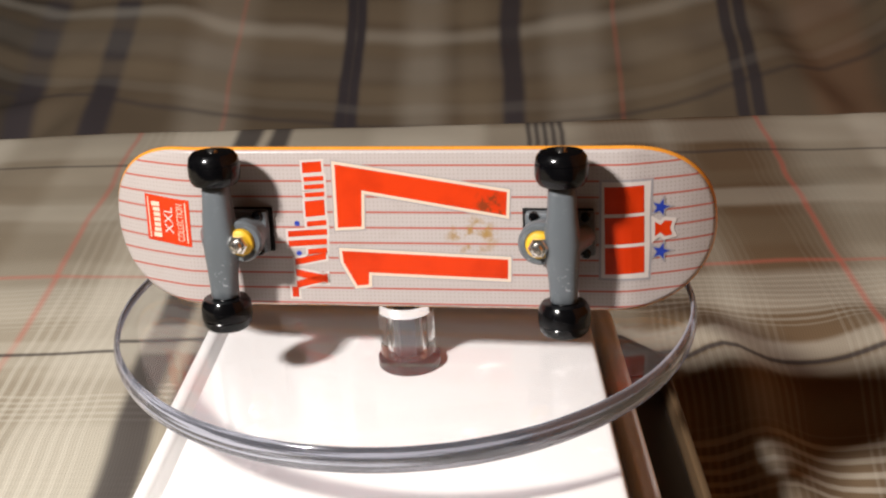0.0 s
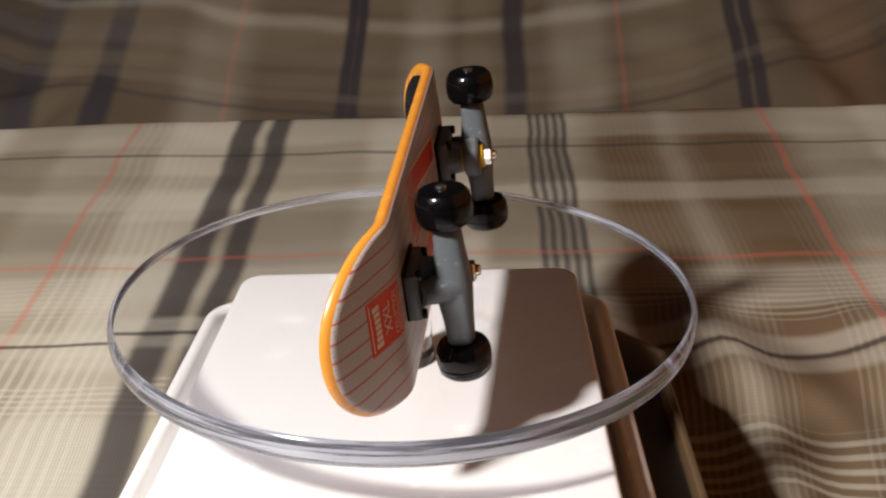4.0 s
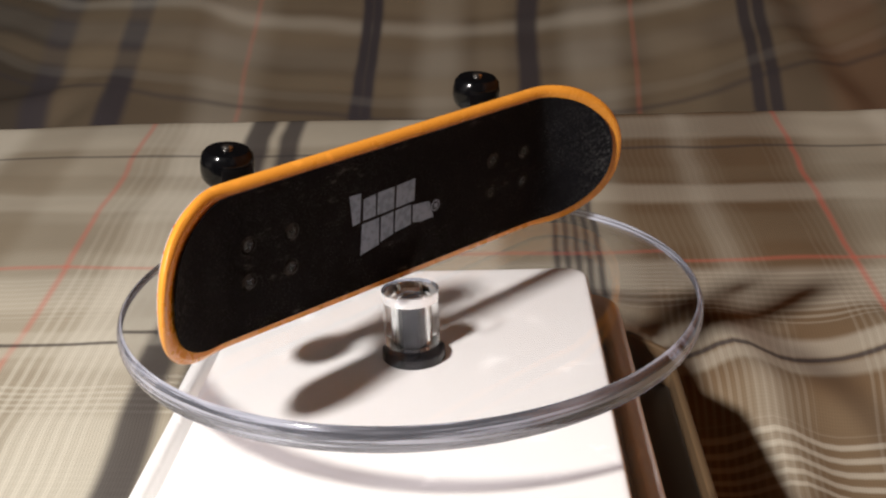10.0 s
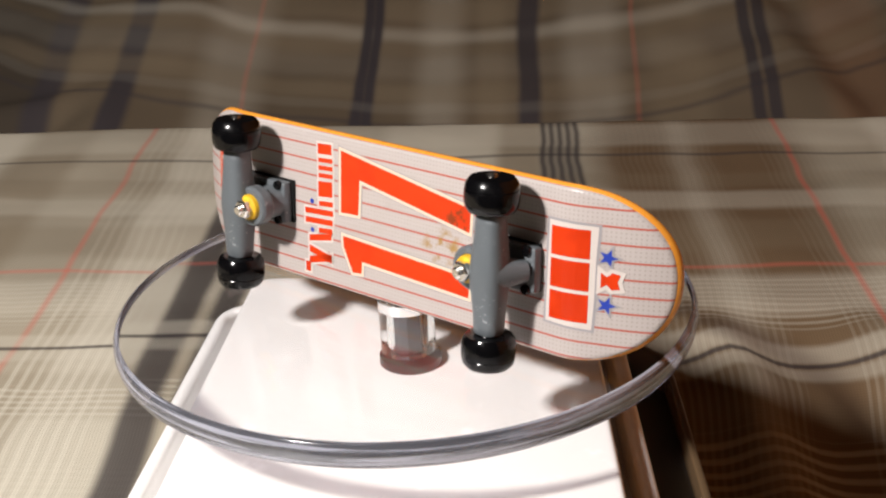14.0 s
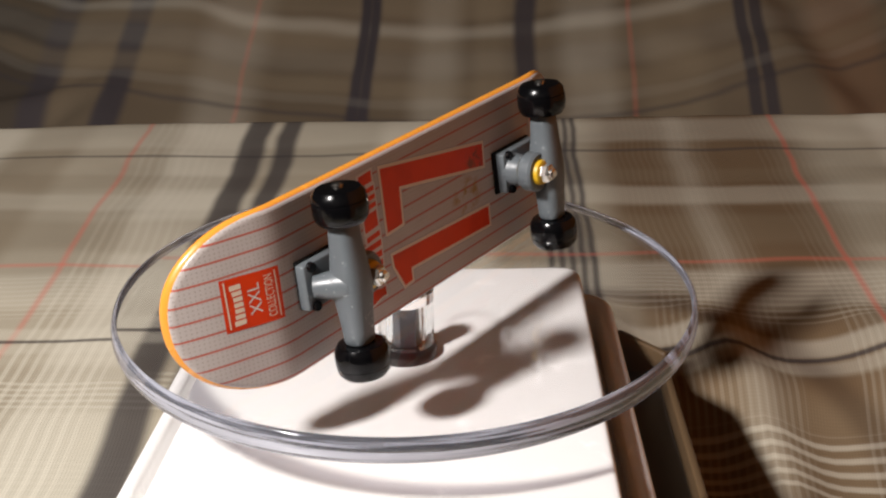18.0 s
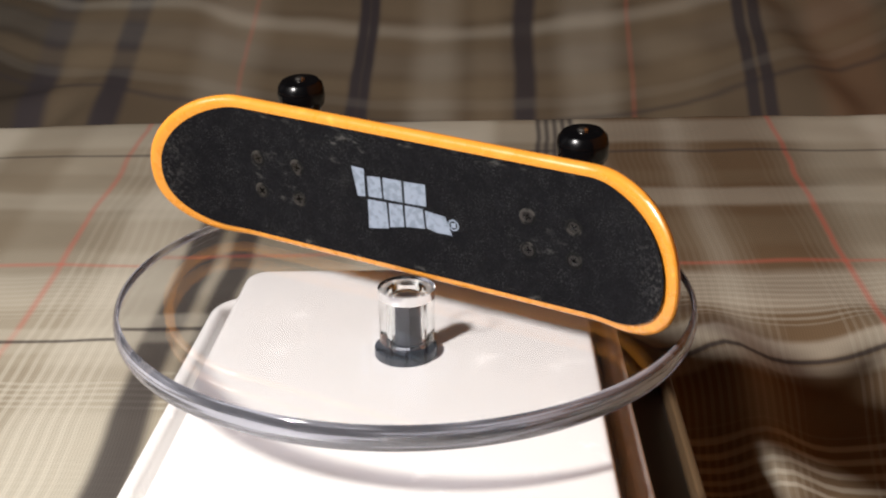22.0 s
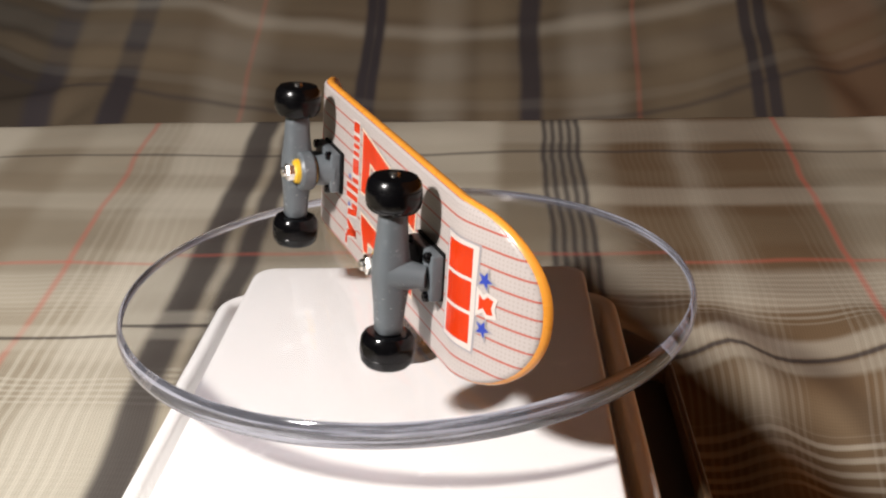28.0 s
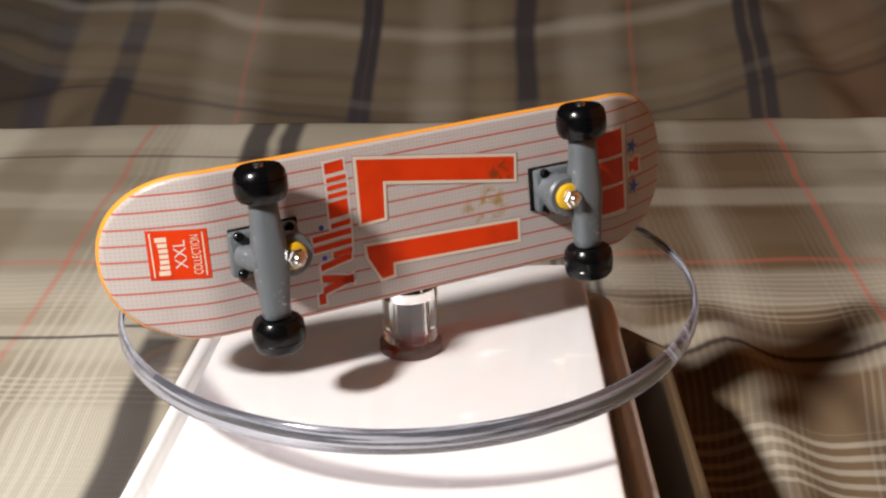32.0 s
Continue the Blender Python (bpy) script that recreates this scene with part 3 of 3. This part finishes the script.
def decal(name, pts, lift, material, parent, label="", side=-1):
    """A flat print on the deck from (u, v) corners; side -1 is the underside, 1 the grip."""
    bm = bmesh.new()
    f = bm.faces.new([bm.verts.new((u, v, 0)) for u, v in pts])
    for x in (-40, -37, -38.5, -35, -33.5, -32.5, -31.5, -30.5, -29.5, 29.5, 30.5, 31.5, 32.5, 33.5, 35, 37, 38.5, 40):
        bmesh.ops.bisect_plane(bm, geom=bm.verts[:] + bm.edges[:] + bm.faces[:], plane_co=(x, 0, 0), plane_no=(1, 0, 0))
    bmesh.ops.triangulate(bm, faces=[f for f in bm.faces if len(f.verts) > 4])
    for v in bm.verts:
        u, w = v.co.x, v.co.y
        z = -2.2 - lift if side < 0 else 0.18 + lift
        v.co = Vector((u, -w, z + kick(u))) * MM
    bmesh.ops.recalc_face_normals(bm, faces=bm.faces)
    return part(name, bm, material, parent, label, smooth=False)


SEVEN = [(-9.4, 9.9), (15.8, 5.8), (15.6, 2.3), (-5.6, 6.0), (-5.9, 0.5), (-9.5, 0.3)]
ONE = [(-9.1, -3.3), (15.7, -4.4), (15.6, -7.35), (-5.2, -6.6), (-5.3, -8.5), (-7.1, -8.7), (-9.0, -5.0)]


def grown(pts, d):
    """The outline moved outwards by d (corners given clockwise or not)."""
    area = sum(p[0] * q[1] - q[0] * p[1] for p, q in zip(pts, pts[1:] + pts[:1]))
    sgn = 1 if area > 0 else -1
    out = []
    for i, p in enumerate(pts):
        a, b = Vector(pts[i - 1]), Vector(pts[(i + 1) % len(pts)])
        p = Vector(p)
        e1, e2 = (p - a).normalized(), (b - p).normalized()
        n1, n2 = Vector((e1.y, -e1.x)) * sgn, Vector((e2.y, -e2.x)) * sgn
        k = (n1 + n2) / max(0.35, 1 + n1.dot(n2))
        out.append(tuple(p + k * d))
    return out


for pts, lab in ((SEVEN, "red-orange printed seven"), (ONE, "red-orange printed one")):
    decal("digit_border", grown(pts, 0.62), 0.05, SILVER, board)
    decal("digit_border", grown(pts, 0.46), 0.07, CREAM, board, "cream printed border")
    decal("digit", pts, 0.09, RED, board, lab)


def rect(u0, u1, v0, v1, slant=0.0):
    return [(u0, v0), (u1, v0 + slant), (u1, v1 + slant), (u0, v1)]


# the printed name, reduced to bars
for u0, u1, v0, v1, sl in ((-17.2, -16.2, -10.6, -9.0, 0), (-16.4, -11.6, -9.2, -8.1, 1.2), (-16.4, -11.6, -7.3, -6.2, -1.0), (-16.4, -11.6, -5.6, -4.6, 1.0), (-14.3, -11.4, -3.9, -3.1, 0.3),
                           (-17.2, -11.3, -2.7, -1.8, 0.4), (-17.2, -11.2, -1.2, -0.3, 0.4), (-14.2, -11.2, 0.4, 1.2, 0.3), (-14.3, -11.3, 1.9, 4.3, 0.3), (-14.2, -11.2, 4.9, 5.6, 0.2),
                           (-14.2, -11.2, 6.1, 6.8, 0.2), (-14.2, -11.2, 7.3, 8.0, 0.2), (-14.3, -11.4, 8.6, 10.2, 0.2)):
    decal("print_bar", grown(rect(u0, u1, v0, v1, sl), 0.33), 0.04, WHITE_INK, board)
    decal("print_bar", rect(u0, u1, v0, v1, sl), 0.08, RED, board)
for v0 in (-3.7, 0.9):
    decal("print_dot", [(-15.7 + 0.42 * math.cos(k), v0 + 0.42 * math.sin(k)) for k in [math.pi * j / 4 for j in range(8)]], 0.08, BLUE, board)

# the maker's mark as plain blocks, with stars and a small crest
block = [(29.5, -6.7), (35.5, -6.9), (35.7, -2.4), (35.7, 2.2), (35.9, 6.8), (29.7, 6.9)]
decal("mark_border", grown(block, 0.7), 0.04, SILVER, board)
decal("mark_border", grown(block, 0.35), 0.06, WHITE_INK, board)
for v0, v1 in ((-6.5, -2.5), (-2.0, 2.0), (2.5, 6.5)):
    decal("mark_block", rect(29.7, 35.3, v0, v1, 0.1), 0.09, RED, board)


def star(u, v, r):
    return [(u + (r if k % 2 == 0 else r * 0.42) * math.cos(math.pi * k / 5), v + (r if k % 2 == 0 else r * 0.42) * math.sin(math.pi * k / 5)) for k in range(10)]


for v0 in (-3.5, 3.1):
    decal("star_border", star(37.6, v0, 1.9), 0.10, SILVER, board)
    decal("star", star(37.6, v0, 1.25), 0.14, BLUE, board, "small blue printed star")
crest = [(u * 0.68 + 12.1, v * 0.68) for u, v in ((36.3, -1.7), (37.4, -0.9), (38.4, -1.9), (39.9, -1.6), (39.4, -0.2), (39.9, 1.3), (38.4, 1.6), (37.4, 0.7), (36.3, 1.5))]
decal("crest_border", grown(crest, 0.5), 0.11, WHITE_INK, board)
decal("crest", crest, 0.15, RED, board)

# the square sticker
SQ = [(-40.3, 4.7), (-32.3, 4.3), (-32.4, -3.0), (-40.4, -2.6)]
decal("sticker", SQ, 0.05, RED, board, "square red-orange sticker")
decal("sticker_line", rect(-39.9, -39.7, -2.2, 4.3), 0.08, CREAM, board)
decal("sticker_line", rect(-33.1, -32.9, -2.5, 3.9), 0.08, CREAM, board)
for v0, v1, u0 in ((-2.0, -1.3, -39.2), (-1.1, -0.5, -39.0), (-0.3, 0.3, -38.9), (0.5, 1.1, -38.9), (1.3, 1.9, -38.9), (2.1, 2.7, -39.0), (2.9, 3.6, -39.2)):
    decal("sticker_bar", rect(u0, -37.7, v0, v1), 0.08, CREAM, board)


def lettering(text, size, u_base, v_start, width, material):
    """Words that run up the deck's width, their heads to the nose."""
    c = bpy.data.curves.new("lettering", "FONT")
    c.body, c.size = text, 1.0
    tmp = new("lettering", c)
    me = bpy.data.meshes.new_from_object(tmp.evaluated_get(bpy.context.evaluated_depsgraph_get()))
    bpy.data.objects.remove(tmp)
    xs = [v.co.x for v in me.vertices]
    k = width / (max(xs) - min(xs))
    for v in me.vertices:
        u, w = u_base - v.co.y * size, v_start + (v.co.x - min(xs)) * k
        v.co = Vector((u, -w, -2.2 - 0.09 + kick(u))) * MM
    me.materials.append(material)
    ob = new("lettering", me)
    ob.parent = board
    return ob


bpy.context.view_layer.update()
lettering("XXL", 2.3, -35.4, -1.2, 4.2, WHITE_INK)
lettering("COLLECTION", 1.7, -33.5, -2.2, 5.8, CREAM)

# the mark on the grip as plain slabs of its letters' sizes; u runs to the viewer's left
for pts in ([(9.3, 4.9), (7.0, 4.8), (7.1, 0.2), (8.5, 0.0)],
            [(6.5, 3.7), (4.1, 4.0), (4.0, 0.4), (6.5, 0.3)], [(3.7, 4.0), (0.3, 4.1), (0.3, 0.5), (3.7, 0.4)], [(-0.1, 4.1), (-3.9, 4.3), (-3.9, 0.7), (-0.1, 0.5)],
            [(6.7, -0.2), (3.3, -0.1), (3.2, -4.5), (6.9, -5.2)], [(2.9, -0.1), (0.4, 0.1), (0.3, -3.6), (2.9, -4.2)], [(0.0, 0.1), (-3.2, 0.2), (-3.4, -3.1), (0.0, -3.5)], [(-3.6, 0.0), (-7.1, -0.3), (-8.2, -3.2), (-5.4, -3.3), (-3.7, -2.9)]):
    decal("mark_slab", pts, 0.03, LOGO, board, side=1)
ring = [(-8.5 + 0.95 * math.cos(2 * math.pi * k / 16), -1.4 + 0.95 * math.sin(2 * math.pi * k / 16)) for k in range(16)]
decal("mark_ring", ring, 0.03, LOGO, board, side=1)
decal("mark_gap", [(-8.5 + (u + 8.5) * 0.72, -1.4 + (v + 1.4) * 0.72) for u, v in ring], 0.06, GRIP, board, side=1)
decal("mark_ring", rect(-8.9, -8.1, -1.8, -1.0), 0.09, LOGO, board, side=1)

# screw heads sunk in the grip
SCUFF = mat("scuffed_rim", (0.06, 0.055, 0.05), 0.8, spec=0.1)
t = Tree(SCUFF)
vec, _, _, _ = t.coords()
t.put(t.b.inputs["Base Color"], t.mix(t.ramp(t.noise(vec, 430.0, 3.0), 0.5, 0.62), (0.006, 0.006, 0.006, 1), (0.04, 0.037, 0.033, 1)))
PIT = mat("dark_screw", (0.013, 0.011, 0.01), 0.5, spec=0.3)
for i, (u, v) in enumerate(((27.5, 2.7), (19.9, 2.55), (27.4, -2.93), (20.0, -2.93), (-21.05, 2.7), (-28.4, 2.55), (-21.0, -2.7), (-28.4, -2.75))):
    at = Matrix.Translation((u * MM, -v * MM, 0.18 * MM))
    rim = part("screw", moved(lathe([(0.86, 0.0), (0.92, 0.1), (1.15, 0.09), (1.35, 0.0)], 20), at), SCUFF, board, "worn rim of a sunken screw")
    part("screw_head", moved(lathe([(0, 0.03), (0.88, 0.03)], 20), at), PIT, rim)
    for turn in (0.4 + i, 0.4 + i + math.pi / 2):
        c, q = 0.66 * math.cos(turn), 0.66 * math.sin(turn)
        bm = bmesh.new()
        bm.faces.new([bm.verts.new((Vector((u + du, -v + dv, 0.225)) * MM)) for du, dv in ((c - q * 0.25, q + c * 0.25), (-c - q * 0.25, -q + c * 0.25), (-c + q * 0.25, -q - c * 0.25), (c + q * 0.25, q - c * 0.25))])
        part("cross_slot", bm, BLACK, rim)


def wheel(parent):
    w = part("wheel", lathe([(0, -2.5), (1.3, -2.5), (1.5, -2.2), (2.6, -2.35), (3.2, -2.2), (3.6, -1.6), (3.75, -0.8), (3.75, 0.5), (3.7, 0.75), (3.62, 0.8), (3.68, 0.9), (3.55, 1.7), (3.0, 2.35), (2.2, 2.5), (0, 2.5)], 40), BLACK, parent, "glossy black plastic wheel")
    nut = part("axle_nut", lathe([(0, 2.4), (0.8, 2.4), (0.8, 2.75), (0.5, 2.95), (0, 2.95)], 12), STEEL, w)
    return w


def truck(x, inward):
    """A truck with its axle at x; the kingpin leans towards the deck's middle (inward is 1 or -1)."""
    c = 0.8 * inward
    tr = part("truck", box(-5.0 + c, 5.0 + c, -3.25, 3.25, -4.2, -2.45, 0.45), GREY, board, "grey plastic truck")
    tr.location = (x * MM, 0, 0)
    part("riser_pad", box(*sorted((c + 5.5 * inward, c - 4.7 * inward)), -3.45, 3.3, -2.7, -2.15, 0.15), RUBBER_DARK, tr, "thin black riser pad")
    for du in (-3.7, 3.7):
        for dv in (-2.75, 2.75):
            bolt = lathe([(0, 0.75), (0.55, 0.75), (0.7, 0.6), (0.75, 0.0)], 12)
            part("bolt", moved(bolt, Matrix.Translation(((du + c) * MM, dv * MM, -4.05 * MM)) @ pose(0, 0, 0, 180)), BLACK, tr)
    bm = bmesh.new()
    prof = [(-8.5, 1.75, 1.6, 0), (-8.2, 1.95, 1.8, 0), (-7.0, 2.0, 1.9, 0), (-5.2, 2.1, 2.0, 0.0), (-3.4, 2.25, 2.2, 0.05), (-1.8, 2.45, 2.4, 0.1), (0, 2.55, 2.5, 0.1), (1.8, 2.45, 2.4, 0.1), (3.4, 2.25, 2.2, 0.05), (5.2, 2.1, 2.0, 0.0), (7.0, 2.0, 1.9, 0), (8.2, 1.95, 1.8, 0), (8.5, 1.75, 1.6, 0)]
    rings = []
    for y, rx, rz, sh in prof:
        ring = []
        for k in range(24):
            a = 2 * math.pi * k / 24
            q = 0.7
            ca, sa = math.cos(a), math.sin(a)
            ring.append(bm.verts.new(Vector((rx * math.copysign(abs(ca) ** q, ca) + sh * inward, y, -8.4 + rz * math.copysign(abs(sa) ** q, sa) + sh * 0.8)) * MM))
        rings.append(ring)
    for a, b in zip(rings, rings[1:]):
        for k in range(24):
            bm.faces.new((a[k], a[(k + 1) % 24], b[(k + 1) % 24], b[k]))
    bm.faces.new(rings[0])
    bm.faces.new(rings[-1])
    bmesh.ops.recalc_face_normals(bm, faces=bm.faces)
    part("hanger", bm, GREY, tr)
    # pivot arm down to the base plate on the far side of the axle
    arm = lathe([(0, -0.4), (2.4, -0.4), (2.05, 1.6), (1.7, 3.2), (1.5, 4.3), (0, 4.3)], 16)
    part("pivot_arm", moved(arm, pose(-0.6 * inward * MM, 0, -8.0 * MM, 0, -33 * inward, 0)), GREY, tr)
    lean = pose(3.1 * inward * MM, 0, -3.7 * MM, 0, 180 - 1.5 * inward, 0)
    part("bushing", moved(lathe([(0, 2.5), (2.1, 2.5), (2.15, 2.6), (2.15, 2.8), (2.05, 3.0), (2.0, 5.5), (1.85, 5.9), (1.3, 6.15), (0, 6.15)], 28), lean), YELLOW, tr, "yellow rubber bushing")
    part("kingpin_post", moved(lathe([(0, 0), (2.9, 0), (2.6, 0.6), (2.35, 2.5), (0, 2.5)], 24), lean), GREY, tr)
    part("hanger_ring", moved(lathe([(2.1, 2.9), (2.8, 2.9), (3.1, 3.3), (3.1, 4.9), (2.8, 5.3), (2.1, 5.3)], 32, True), lean), GREY, tr)
    nut = part("kingpin", moved(lathe([(0.7, 6.1), (1.45, 6.1), (1.45, 7.1), (1.25, 7.35), (0.7, 7.4)], 6), lean), STEEL, tr, "bright steel kingpin nut")
    part("pin_end", moved(lathe([(0.85, 6.9), (0.8, 7.8), (0.55, 8.05), (0, 8.1)], 14), lean), STEEL, nut)
    part("axle", moved(lathe([(0, -10), (0.95, -10), (0.95, 10), (0, 10)], 14), pose(0, 0, -8.4 * MM, 90, 0, 0)), BLACK, tr)
    for q in (1, -1):
        w = wheel(tr)
        w.matrix_local = pose(0, 10.9 * q * MM, -8.4 * MM, -90 * q, 0, 0)
    return tr


truck(24.3, -1)
truck(-25.6, 1)

# ---- motion of disc and board ----
ANGLES = [(0, 0.0), (1, 23.81), (2, 46.83), (3, 71.13), (3.5, 83.14), (5.5, 129.39), (6, 141.02), (7, 164.62), (8, 188.45), (9, 211.99), (10, 235.56), (11, 258.82), (12, 281.9),
          (13, 306.0), (14, 329.89), (14.5, 341.65), (16.5, 389.3), (17, 401.33), (18, 425.58), (19, 449.2), (20, 472.4), (21, 495.75), (22, 518.79), (23, 542.01), (24, 565.74),
          (25, 589.03), (25.5, 600.83), (27.5, 648.54), (28, 660.49), (29, 684.6), (30, 708.04), (31, 731.57), (32, 755.39)]
FLOOR = 0.116


def motions():
    along = Vector((0.9757, -0.2181, 0.0223)).normalized()
    grip = Vector((0.2192, 0.9714, -0.0910)).normalized()
    side = grip.cross(along).normalized()
    grip = along.cross(side)
    rest = Matrix((along, side, grip)).transposed().to_4x4()
    rest.translation = (0.00004, -0.00232, FLOOR - 0.07735)
    tilt = Vector((-0.01618, -0.01701, 1)).normalized()
    seat = Vector((0, 0, 1)).rotation_difference(tilt).to_matrix().to_4x4()
    seat.translation = (-0.00035, -0.00046, FLOOR - 0.0899)
    spin = [(t, Matrix.Rotation(radians(a), 4, "Z")) for t, a in ANGLES]
    walk(board, [(t, m @ rest) for t, m in spin])
    walk(disc, [(t, m @ seat) for t, m in spin])


motions()
